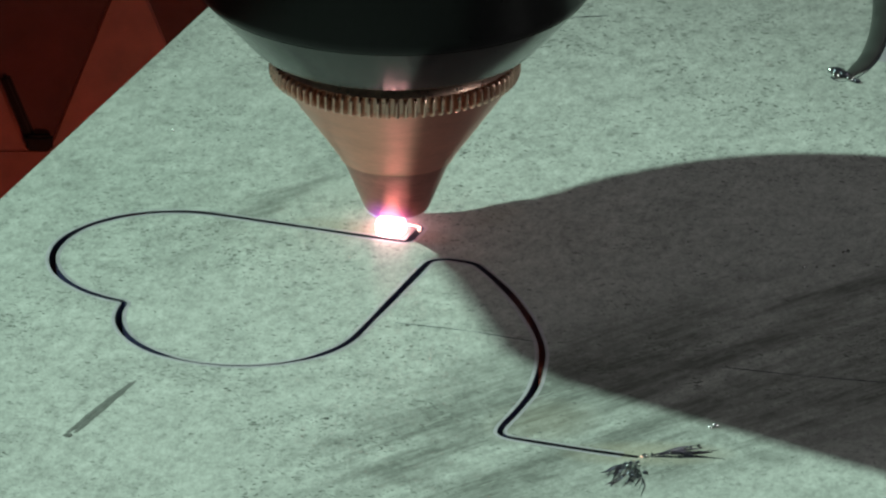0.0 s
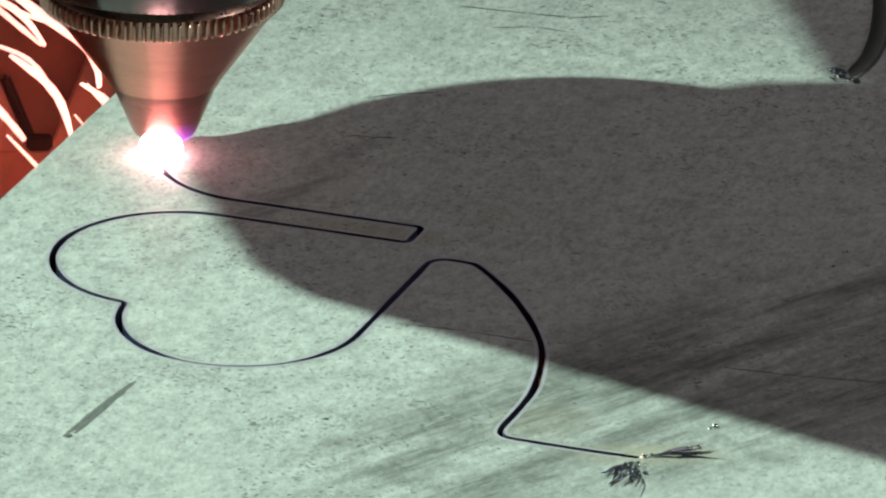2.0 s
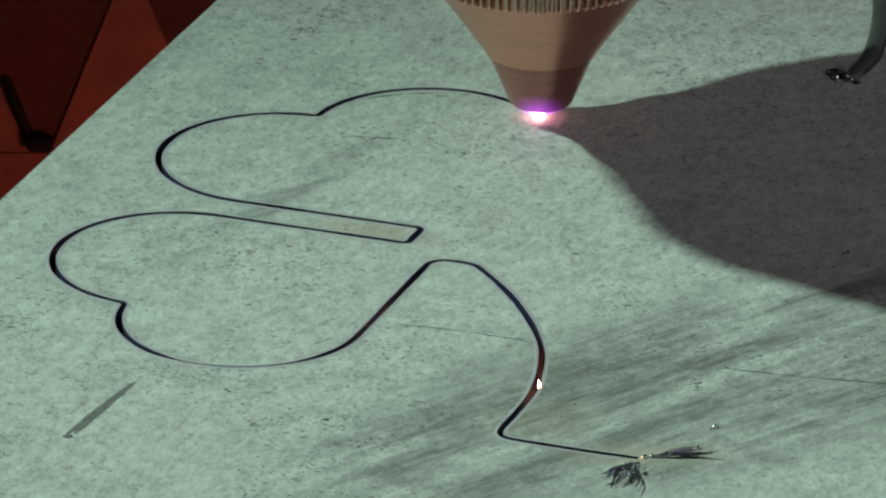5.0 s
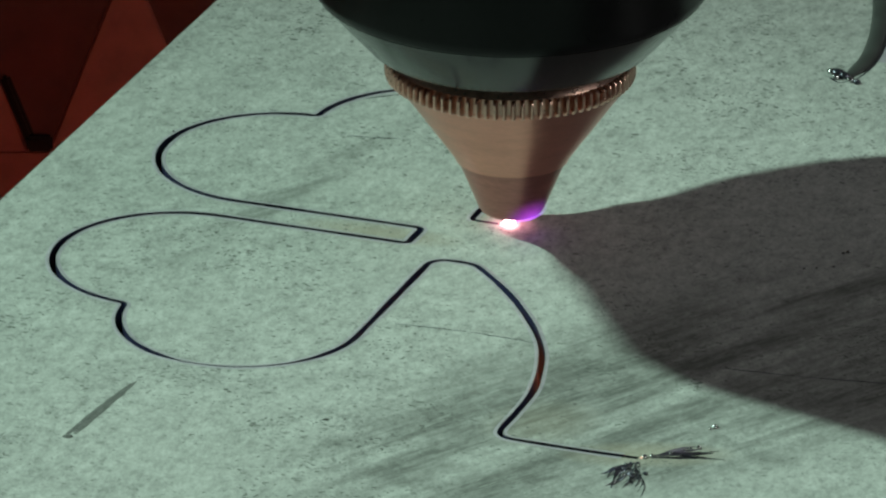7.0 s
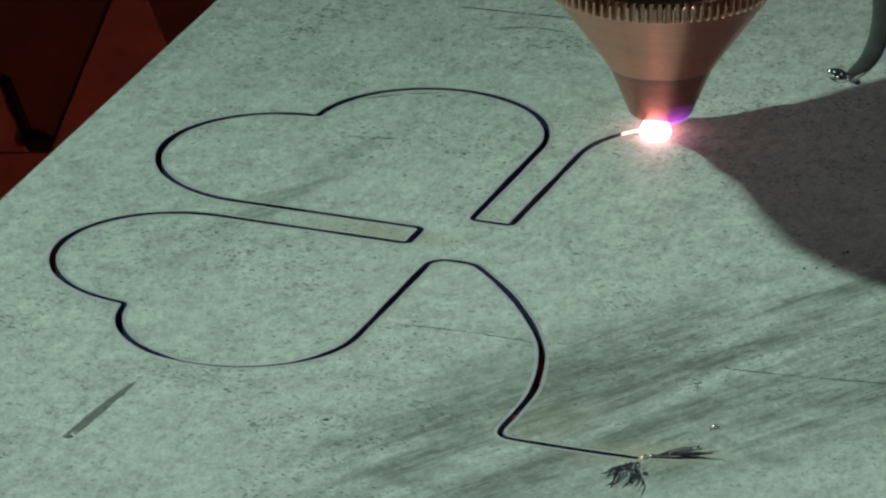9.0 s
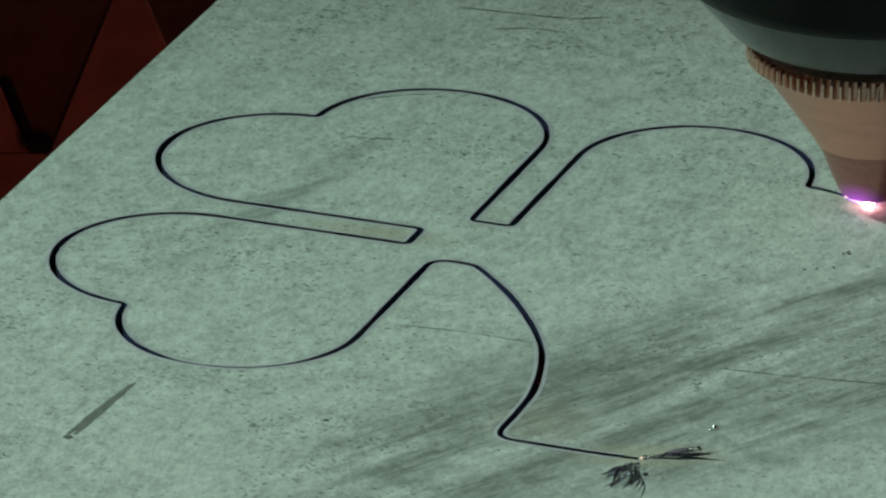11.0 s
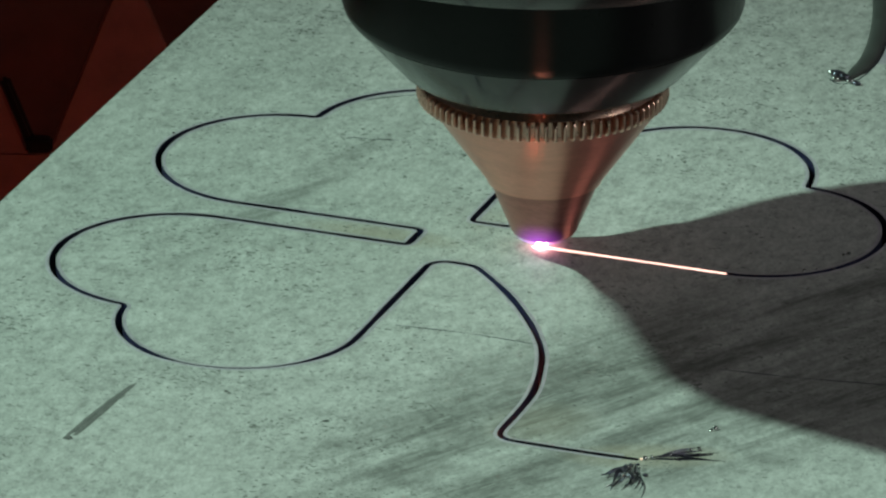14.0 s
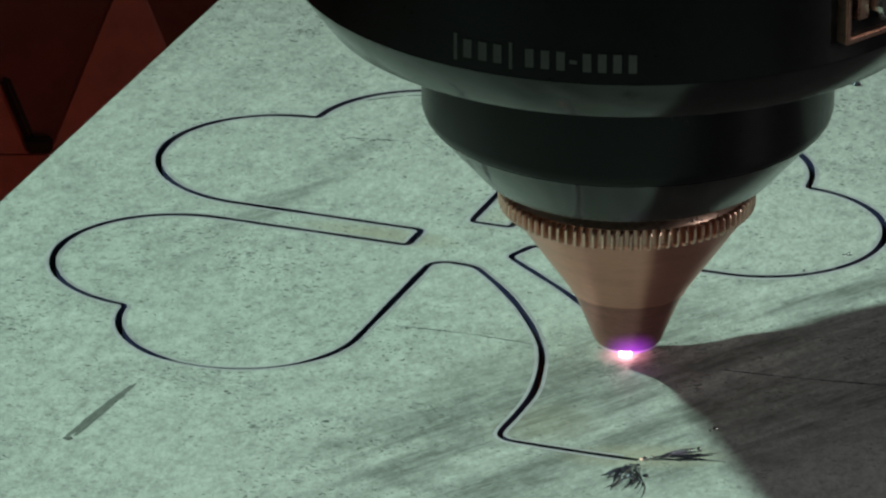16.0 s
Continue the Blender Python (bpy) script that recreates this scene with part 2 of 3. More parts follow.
def leaf(turn):
    t0, t1 = math.radians(135), math.asin(-LOBE_B / LOBE_R)
    half = [(LOBE_A + LOBE_R * math.cos(t0) - s * math.cos(radians(45)), LOBE_B + LOBE_R * math.sin(t0) - s * math.sin(radians(45))) for s in np.linspace(EDGE_L, 8, 50)]
    half += [(LOBE_A + LOBE_R * math.cos(t), LOBE_B + LOBE_R * math.sin(t)) for t in np.linspace(t0, t1, 90)]
    whole = half + [(x, -y) for x, y in reversed(half[:-1])]
    c, s = math.cos(turn), math.sin(turn)
    return [(x * c - y * s, x * s + y * c) for x, y in whole]


def curve_through(pts, n=14):
    out = []
    q = [pts[0]] + list(pts) + [pts[-1]]
    for i in range(1, len(q) - 2):
        p0, p1, p2, p3 = (np.array(q[k], float) for k in range(i - 1, i + 3))
        for u in np.linspace(0, 1, n, endpoint=False):
            out.append(tuple(0.5 * (2 * p1 + (p2 - p0) * u + (2 * p0 - 5 * p1 + 4 * p2 - p3) * u * u + (3 * p1 - p0 - 3 * p2 + p3) * u ** 3)))
    return out + [tuple(pts[-1])]


def resample(pts, step):
    pts = np.array(pts, float)
    s = np.concatenate(([0], np.cumsum(np.hypot(*np.diff(pts, axis=0).T))))
    n = int(round(s[-1] / step))
    g = np.linspace(0, s[-1], n + 1)
    return np.stack([np.interp(g, s, pts[:, k]) for k in (0, 1)], -1)


STEM_END = curve_through([(285, -950), (200, -922), (84, -877)], 8)
STEM_LEFT = curve_through([(62, -868), (50, -850), (54, -822), (79, -755), (109, -656), (123, -531), (120, -444), (101, -343), (67, -228), (17, -113), (-3, -92), (-45, -75)], 10)
STEM_RIGHT = curve_through([(70, -48), (78, -66), (127, -146), (176, -230), (228, -345), (270, -505), (285, -640)], 12)
CUT = STEM_END + STEM_LEFT + leaf(LEAF_TURN + math.pi / 2) + leaf(LEAF_TURN) + leaf(LEAF_TURN - math.pi / 2) + STEM_RIGHT
CUT = resample(CUT, 7.0)
for _ in range(2):
    CUT[1:-1] = 0.25 * CUT[:-2] + 0.5 * CUT[1:-1] + 0.25 * CUT[2:]
CUT = resample(CUT, 7.0)
CUT_S = np.concatenate(([0], np.cumsum(np.hypot(*np.diff(CUT, axis=0).T))))
# seconds, and the place of the nozzle's axis over the sheet
TORCH = ((0, -136.0, 88.0),(0.5, -284.0, 139.0),(1, -421.0, 186.0),(1.5, -537.0, 295.0),(2, -563.0, 452.0),(2.5, -480.0, 570.0),(3, -341.0, 624.0),(3.5, -227.0, 684.0),(4, -94.0, 750.0),(4.2, -43.0, 742.0),(6.3, 41.0, 213.0),(6.5, 15.0, 144.0),(7, 71.0, 84.0),(7.5, 120.0, 206.0),(8, 165.0, 343.0),(8.5, 236.0, 476.0),(9, 341.0, 551.0),(9.2, 394.0, 562.0),(11.3, 736.0, 94.0),(11.5, 734.0, 34.0),(12, 667.0, -81.0),(12.5, 527.0, -139.0),(13, 385.0, -103.0),(13.5, 239.0, -50.0),(14, 123.0, -16.0),(14.5, 89.0, -87.0),(15, 168.0, -212.0),(15.5, 229.0, -351.0),(16, 268.0, -497.0))


def along(t_rows):
    """Arc length along the cut at each of the timed places."""
    fine = np.arange(0, CUT_S[-1], 0.5)
    fx, fy = np.interp(fine, CUT_S, CUT[:, 0]), np.interp(fine, CUT_S, CUT[:, 1])
    out, last = [], float(fine[int(np.hypot(fx + 80, fy - 68).argmin())])
    for t, x, y in t_rows:
        d = np.hypot(fx - x, fy - y) + np.where((fine >= last - 1) & (fine < last + 1300), 0, 1e6)
        last = float(fine[int(d.argmin())])
        out.append(last)
    return out


TORCH_T = [r[0] for r in TORCH]
TORCH_S = along(TORCH)


def hermite(t):
    """Torch arc length at t: monotone, smooth through the timed places."""
    T, S = np.array(TORCH_T), np.array(TORCH_S)
    d = np.diff(S) / np.diff(T)
    m = np.concatenate(([d[0]], 2 * d[:-1] * d[1:] / np.maximum(d[:-1] + d[1:], 1e-9), [d[-1]]))
    k = int(np.clip(np.searchsorted(T, t, side="right") - 1, 0, len(T) - 2))
    h = T[k + 1] - T[k]
    u = (t - T[k]) / h
    return ((2 * u ** 3 - 3 * u ** 2 + 1) * S[k] + (u ** 3 - 2 * u ** 2 + u) * h * m[k] + (3 * u ** 2 - 2 * u ** 3) * S[k + 1] + (u ** 3 - u ** 2) * h * m[k + 1])


TIMES = np.linspace(0, 16, 321)
S_OF_T = np.maximum.accumulate([hermite(t) for t in TIMES])


def torch_at(t):
    s = float(np.interp(t, TIMES, S_OF_T))
    return float(np.interp(s, CUT_S, CUT[:, 0])), float(np.interp(s, CUT_S, CUT[:, 1])), s


def band(path, half):
    """Left and right sides of a strip of that half width along a path."""
    tg = np.gradient(path, axis=0)
    tg /= np.hypot(tg[:, 0], tg[:, 1])[:, None]
    nrm = np.stack([-tg[:, 1], tg[:, 0]], -1)
    return path + half * nrm, path - half * nrm


S_END = float(S_OF_T[-1])
LAST = int(np.searchsorted(CUT_S, S_END))
CUT = CUT[:LAST + 1]
CUT_S = CUT_S[:LAST + 1]
FRONT_Y = float(CUT[CUT[:, 0] < -60, 1].min())
# the kerf closes up along the front of the first leaf and wavers a little elsewhere
NARROW = np.where(CUT[:, 0] < -60, np.exp(-((CUT[:, 1] - FRONT_Y) / 42.0) ** 4), 0.0)
KERF = HALF_KERF * (0.95 - 0.62 * NARROW + 0.09 * np.sin(CUT_S / 61.0) + 0.06 * np.sin(CUT_S / 23.0))
KERF = KERF * (0.78 + 0.22 * np.abs(np.gradient(CUT[:, 1]) / np.hypot(np.gradient(CUT[:, 0]), np.gradient(CUT[:, 1]))))
LEFT, RIGHT_SIDE = band(CUT, KERF[:, None])


# ---- the steel sheet with its open cut ----
OLD_CUT = resample(curve_through([(657, 800), (676, 776), (710, 800), (749, 890), (775, 1045), (784, 1250), (772, 1420)], 10), 9.0)


def inside(poly, x, y):
    px, py = poly[:, 0], poly[:, 1]
    qx, qy = np.roll(px, -1), np.roll(py, -1)
    cross = ((py > y) != (qy > y)) & (x < (qx - px) * (y - py) / np.where(qy == py, 1e-9, qy - py) + px)
    return bool(cross.sum() % 2)


LIPS = []


def steel_sheet():
    top = new("steel_sheet")
    tagged(top, "greenish grey mill-scaled steel sheet with a shamrock-shaped cut in progress", "metal sheet")
    outer = [(-1890, -2600), (2300, -2600), (2300, 2050), (-141, 2050)]
    old_l, old_r = band(OLD_CUT, 1.6)
    loops = [np.array(outer, float), np.concatenate([LEFT, RIGHT_SIDE[::-1]]), np.concatenate([old_l, old_r[::-1]])]
    verts, edges = [], []
    for lp in loops:
        k = len(verts)
        verts += [Vector((float(x), float(y))) for x, y in lp]
        edges += [(k + i, k + (i + 1) % len(lp)) for i in range(len(lp))]
    from mathutils import geometry
    v2, e2, f2, *_ = geometry.delaunay_2d_cdt(verts, edges, [], 0, 1e-4)
    bm = bmesh.new()
    up = [bm.verts.new(P(v[0], v[1], 0)) for v in v2]
    dn = [bm.verts.new(P(v[0], v[1], -THICK)) for v in v2]
    count = {}
    for f in f2:
        cx, cy = sum(v2[i][0] for i in f) / len(f), sum(v2[i][1] for i in f) / len(f)
        if inside(loops[1], cx, cy) or inside(loops[2], cx, cy):
            continue
        a = [up[i] for i in f]
        bm.faces.new(a)
        bm.faces.new([dn[i] for i in reversed(f)])
        for i, j in zip(f, list(f[1:]) + [f[0]]):
            count[(i, j)] = count.get((i, j), 0) + 1
    for i, j in list(count):
        if (j, i) not in count:
            f = bm.faces.new((up[j], up[i], dn[i], dn[j]))
            f.material_index = 1
    plate = part("plate", bm, STEEL, top)
    plate.data.materials.append(OXIDE)
    # pale, heat-tinted lips along the part that was cut before, and in short pieces along the rest
    first = int(np.searchsorted(CUT_S, S_OF_T[0])) - 3
    inner, outer = band(CUT, KERF[:, None] + 0.6), band(CUT, KERF[:, None] + 7.0)
    spans = [(4, first)] + [(k, min(k + 8, len(CUT) - 1)) for k in range(first, len(CUT) - 2, 8)]
    for k0, k1 in spans:
        bm = bmesh.new()
        for side in (0, 1):
            va = [bm.verts.new(P(x, y, 0.6)) for x, y in inner[side][k0:k1 + 1]]
            vb = [bm.verts.new(P(x, y, 0.15)) for x, y in outer[side][k0:k1 + 1]]
            for i in range(len(va) - 1):
                bm.faces.new((va[i], va[i + 1], vb[i + 1], vb[i]))
        ob = part("tinted_lip", bm, TINT, top, "mauve heat-tinted lip of the cut" if k0 == 4 else "")
        if k0 > 4:
            LIPS.append((ob, float(np.interp(CUT_S[k1], S_OF_T, TIMES))))
    return top


SLUGS = []


def cut_slugs(sheet):
    """The metal in the path of the torch, in short pieces that are blown out as it passes."""
    first = int(np.searchsorted(CUT_S, S_OF_T[0]))
    step = 4
    for k in range(first, len(CUT) - 1, step):
        e = min(k + step, len(CUT) - 1)
        bm = bmesh.new()
        idx = range(k, e + 1)
        outline = [tuple(LEFT[i]) for i in idx] + [tuple(RIGHT_SIDE[i]) for i in reversed(idx)]
        n = len(outline)
        tv = [bm.verts.new(P(x, y, 0)) for x, y in outline]
        bv = [bm.verts.new(P(x, y, -THICK)) for x, y in outline]
        m = len(idx)
        for i in range(m - 1):
            bm.faces.new((tv[i], tv[i + 1], tv[n - 2 - i], tv[n - 1 - i]))
            bm.faces.new((bv[i], bv[n - 1 - i], bv[n - 2 - i], bv[i + 1]))
        for i in range(n):
            j = (i + 1) % n
            bm.faces.new((tv[j], tv[i], bv[i], bv[j]))
        ob = part("molten_slug", bm, STEEL, sheet)
        SLUGS.append((ob, float(np.interp(CUT_S[k], S_OF_T, TIMES))))


SHEET = steel_sheet()
cut_slugs(SHEET)


# ---- below and around: slats, hopper, hall ----
def sawtooth_slat(y, x0, x1, pitch, top, drop, bottom, mat, phase=0.0):
    """A cutting-bed slat: a plate on edge with a toothed upper rim."""
    slat = new("support_slat")

    def plate(name, pts):
        bm = bmesh.new()
        f = [bm.verts.new(P(a, y, b)) for a, b in pts]
        b2 = [bm.verts.new(P(a, y + 12, b)) for a, b in pts]
        bm.faces.new(f)
        bm.faces.new(list(reversed(b2)))
        for i in range(len(pts)):
            j = (i + 1) % len(pts)
            bm.faces.new((f[j], f[i], b2[i], b2[j]))
        if name == "tooth":
            bmesh.ops.bevel(bm, geom=[e for e in bm.edges if abs(e.verts[0].co.y - e.verts[1].co.y) < 1e-9], offset=4.5 * U, segments=1, affect="EDGES")
        part(name, bm, mat, slat)

    x = x0 + phase
    while x < x1:
        low = top - drop
        plate("tooth", [(x + pitch * 0.05, low), (x + pitch * 0.95, low), (x + pitch * 0.56, top), (x + pitch * 0.44, top)])
        x += pitch
    plate("web", [(x0 + phase - 20, bottom), (x, bottom), (x, low), (x0 + phase - 20, low)])
    return tagged(slat, "rust-brown steel bed slat with pointed teeth under the sheet", "bed slat", "cutting bed slats")


def notch_block():
    """A black block for the dark notch, and a leaning strip for the shaded gap along the flank of the tooth."""
    ob = new("notch_block")
    part("block", block((50 * U, 20 * U, 30 * U), P(-812, 1494, -416), 5 * U), NOTCH_BLACK, ob)
    # leaning black strip put where the gap beside the tooth lies in shade
    bm = block((19 * U, 18 * U, 150 * U), P(0, 0, 70), 6 * U)
    bmesh.ops.transform(bm, matrix=Matrix.Translation(P(-826, 1506, -420)) @ Matrix.Rotation(radians(-21), 4, "Y"), verts=bm.verts)
    part("shade_strip", bm, NOTCH_BLACK, ob)
    return tagged(ob, "black block and leaning strip standing in for a dark notch and shaded gap at the bed slat", "stop block")


notch_block()


def hopper_wall():
    wall = new("scrap_hopper")
    tagged(wall, "sooty rust-brown scrap hopper with a shade-darkened back plate below the cutting bed", "hopper")
    for a, b in (((-2600, 1510), (2600, 1510)), ((-2600, -3000), (-2600, 1510)), ((2600, -3000), (2600, 1510)), ((-2600, -3000), (2600, -3000))):
        bm = bmesh.new()
        d = np.array(b, float) - np.array(a, float)
        d /= np.hypot(*d)
        n = np.array((-d[1], d[0])) * 20
        vs = []
        for (x, y) in (a, b, (b[0] + n[0], b[1] + n[1]), (a[0] + n[0], a[1] + n[1])):
            vs.append((bm.verts.new(P(x, y, -2000)), bm.verts.new(P(x, y, -96))))
        for i in range(4):
            j = (i + 1) % 4
            bm.faces.new((vs[i][0], vs[j][0], vs[j][1], vs[i][1]))
        bm.faces.new([v[1] for v in vs])
        bm.faces.new([v[0] for v in reversed(vs)])
        # the back plate is coloured darker to stand in for shade behind the teeth
        part("side_plate", bm, RUST_SHADED if a[1] == b[1] > 0 else RUST, wall)
    part("bottom_plate", block((5200 * U, 4510 * U, 20 * U), P(0, -745, -2010)), RUST, wall)
    return wall


hopper_wall()
for ys in (1505, -1800):
    sawtooth_slat(ys, -2545, 2500, 346, -91, 350, -1990, RUST, 0.0)


def hall():
    for name, size, centre in (("floor", (4.4, 3.8, 0.05), (0, -0.6, -0.925)), ("ceiling", (4.4, 3.8, 0.05), (0, -0.6, 2.325)),
                               ("wall_north", (4.4, 0.05, 3.2), (0, 1.325, 0.7)), ("wall_south", (4.4, 0.05, 3.2), (0, -2.525, 0.7)),
                               ("wall_east", (0.05, 3.8, 3.2), (2.225, -0.6, 0.7)), ("wall_west", (0.05, 3.8, 3.2), (-2.225, -0.6, 0.7))):
        ob = link_mesh(name, block(size, centre), WALL)
        tagged(ob, "plain grey hall surface behind the machine", name.split("_")[0], kind="structure")
    frame_ob = new("machine_base")
    tagged(frame_ob, "rust-brown steel machine base that carries the cutting bed", "machine base")
    part("base_block", block((0.36, 0.36, 0.745), (0, -0.024, -0.9 + 0.3745 + 0.0), 0.004), RUST, frame_ob)


hall()


# ---- the cutting head ----
def cutting_head():
    head = new("laser_cutting_head")
    tagged(head, "black laser cutting head with a copper nozzle and knurled brass ring", "laser head")
    tip = sharp_smooth(part("nozzle", lathe([(14, 60), (14, 27), (44, 27), (50, 28.5), (55, 32), (59, 38), (96, 128), (14, 128), (14, 60)]), COPPER_TIP, head, "soot-darkened copper nozzle tip"))
    cone = sharp_smooth(part("nozzle_cone", lathe([(20, 129), (97, 129), (101, 130.5), (102, 133), (104, 138), (209, 286), (209, 292), (20, 292), (20, 143.5)]), COPPER, head, "turned copper nozzle cone"))
    tip.location = cone.location = P(4, 0, 0)
    bm = bmesh.new()
    teeth, rows = 84, []
    for top, root, z in ((208, 208, 285), (216, 205, 286), (221, 205, 289), (223, 205, 294), (223, 205, 315), (221, 205, 319), (216, 205, 321), (204, 204, 321)):
        ring = []
        for i in range(teeth):
            for k, u in ((0.0, 0.0), (0.07, 0.65), (0.17, 0.95), (0.30, 1.0), (0.43, 0.95), (0.53, 0.65), (0.60, 0.0), (0.80, -0.15)):
                a, r = 2 * math.pi * (i + k) / teeth, root + (top - root) * u
                ring.append(bm.verts.new((r * U * math.cos(a), r * U * math.sin(a), z * U)))
        rows.append(ring)
    for a, b in zip(rows, rows[1:] + rows[:1]):
        n = len(a)
        for i in range(n):
            j = (i + 1) % n
            bm.faces.new((a[i], a[j], b[j], b[i]))
    ring = part("knurled_ring", bm, BRASS, head, "knurled brass clamping ring")
    sharp_smooth(part("ring_top", lathe([(190, 321.5), (213, 321.5), (215, 323), (214, 325), (199, 342), (190, 342), (190, 321.5)]), BRASS, ring, "smooth chamfered top of the ring"))
    sharp_smooth(part("neck", lathe([(30, 332), (197, 344), (200, 346), (200, 358), (30, 358), (30, 332)]), BLACK, head))
    sharp_smooth(part("lower_collar", lathe([(60, 354), (252, 354), (256, 357), (345, 456), (60, 456), (60, 354)]), BLACK, head, "glossy black tapered collar"))
    sharp_smooth(part("shoulder", lathe([(60, 457), (345, 457), (351, 464), (355, 478), (355, 652), (60, 652), (60, 456)]), BLACK_SATIN, head))
    sharp_smooth(part("body", lathe([(60, 739), (586, 739), (586, 1500), (60, 1500), (60, 739)], 160), BLACK_SATIN, head, "black cylindrical head body with grey print"))
    sharp_smooth(part("bevel_ring", lathe([(60, 653), (518, 653), (525, 657), (582, 732), (585, 738), (60, 738), (60, 653)], 160), BLACK, head, "glossy black bevelled ring"))
    # print on the body: one plain bar for each sign, where the line of figures stands
    R = 587.0
    for gx, gw, gh in [(-297, 6, 48)] + [(-277 + i * 25, 14, 33) for i in range(3)] + [(-205, 6, 48)] + [(-174 + i * 26, 14, 33) for i in range(3)] + [(-101, 12, 7)] + [(-78 + i * 25.5, 14, 33) for i in range(4)]:
        a0, a1 = math.asin((gx - gw / 2) / R), math.asin((gx + gw / 2) / R)
        bm = bmesh.new()
        inner, outer = [], []
        for a in (a0, (a0 + a1) / 2, a1):
            for r, store in ((R - 1.5, inner), (R + 0.8, outer)):
                store.append([bm.verts.new(P(r * math.sin(a), -r * math.cos(a), z)) for z in (777 - gh / 2, 777 + gh / 2)])
        for i in range(2):
            bm.faces.new((outer[i][0], outer[i + 1][0], outer[i + 1][1], outer[i][1]))
            for k in (0, 1):
                bm.faces.new((outer[i][k], outer[i + 1][k], inner[i + 1][k], inner[i][k]))
        for i in (0, 2):
            bm.faces.new((outer[i][0], outer[i][1], inner[i][1], inner[i][0]))
        part("print_bar", bm, PRINT, head)
    # brass terminal block with a plated screw, let into the flank of the body
    turn = Matrix.Rotation(radians(43), 4, "Z")
    term = None
    for size, mid, mat, name in (((150, 16, 125), (8, -582, 838), BLACK_SATIN, "terminal_plate"), ((12, 30, 130), (-68, -590, 838), BRASS, "brass_rail"), ((150, 26, 12), (10, -590, 778), BRASS, "brass_rail"), ((26, 30, 70), (-34, -590, 846), BRASS, "brass_contact")):
        bm = block([v * U for v in size], [v * U for v in mid], 3 * U)
        bmesh.ops.transform(bm, matrix=turn, verts=bm.verts)
        ob = part(name, bm, mat, term or head)
        term = term or ob
    bm = bmesh.new()
    bmesh.ops.create_cone(bm, cap_ends=True, segments=24, radius1=30 * U, radius2=30 * U, depth=40 * U)
    bmesh.ops.bevel(bm, geom=[e for e in bm.edges if len(e.link_faces) == 2 and e.calc_face_angle(0) > 1], offset=6 * U, segments=2, affect="EDGES")
    bmesh.ops.transform(bm, matrix=turn @ Matrix.Translation(P(12, -606, 832)) @ Matrix.Rotation(radians(90), 4, "X"), verts=bm.verts)
    part("screw", bm, CHROME, term, "nickel-plated terminal screw")
    return head


HEAD = cutting_head()


def carriage():
    ob = new("head_carriage")
    tagged(ob, "dark head carriage that carries the laser head", "carriage")
    bm = bmesh.new()
    corners = ((-1215, -60), (-1120, -190), (335, -1251), (900, -480), (900, 820), (-360, 775), (-1330, 345))
    low, top = ([bm.verts.new(P(x, y, z)) for x, y in corners] for z in (1400, 1800))
    bm.faces.new(low)
    bm.faces.new(top)
    for i in range(len(corners)):
        bm.faces.new((low[i - 1], low[i], top[i], top[i - 1]))
    part("plate", bm, BLACK, ob)
    bm = bmesh.new()
    corners = ((-510, 1230), (-430, 869), (0, 810), (0, 1650), (-490, 1650))
    low, top = ([bm.verts.new(P(x, y, z)) for x, y in corners] for z in (1600, 1790))
    bm.faces.new(low)
    bm.faces.new(top)
    for i in range(len(corners)):
        bm.faces.new((low[i - 1], low[i], top[i], top[i - 1]))
    part("bracket", bm, BLACK, ob)
    return ob


CARRIAGE = carriage()


# ---- fire at the cut ----
def ball(radius, squash=(1, 1, 1), centre=(0, 0, 0), seg=24):
    bm = bmesh.new()
    bmesh.ops.create_uvsphere(bm, u_segments=seg, v_segments=seg // 2, radius=1.0)
    for v in bm.verts:
        v.co = Vector(v.co[i] * radius * squash[i] * U + centre[i] * U for i in range(3))
    return bm


def cut_fire():
    fire = new("cut_flame")
    tagged(fire, "white-pink laser flame with a violet rim at the cut", "flame")
    part("core", ball(8.5, (1.25, 1.2, 0.9), (0, -2, 7)), HOT, fire, "white-hot core", True)
    # flat disc that paints the flame's pink light onto the sheet
    part("pink_glow", lathe([(0.5, 3.2), (20, 2.8), (40, 2), (63, 1)], 32), PINK, fire, "disc of painted pink glow laid on the sheet", True)
    return fire


def molten_jet():
    jet = new("molten_jet")
    tagged(jet, "orange jet of molten sparks under the sheet", "spark jet")
    part("jet", lathe([(2, -50), (5, -90), (13, -220), (16, -330), (10, -400), (2, -420)], 16), JET, jet, "", True)
    return jet


FIRE = cut_fire()
# the lens's violet halo, painted as a skin round the tip
VIOLET_GLOW = part("violet_glow", lathe([(45, 25), (54, 27), (61, 32), (65, 40), (88, 108)], 48), VIOLET, FIRE, "painted violet lens halo round the nozzle tip", True)
FLARE = part("flare", ball(25, (1.1, 1.0, 1.0)), BURST_GLOW, FIRE, "white-hot flare", True)
# flat disc that paints the flare's pale light onto the sheet
FLARE_HALO = [part("flare_glow", lathe([(0.5, 5), (40, 4), (80, 3), (121, 2)], 32), HALO, FIRE, "disc of painted pale glow laid on the sheet", True)]
BURST = part("burst", ball(40, (1.0, 1.0, 1.0)), BURST_GLOW, FIRE, "white-hot burst", True)
MELT = []


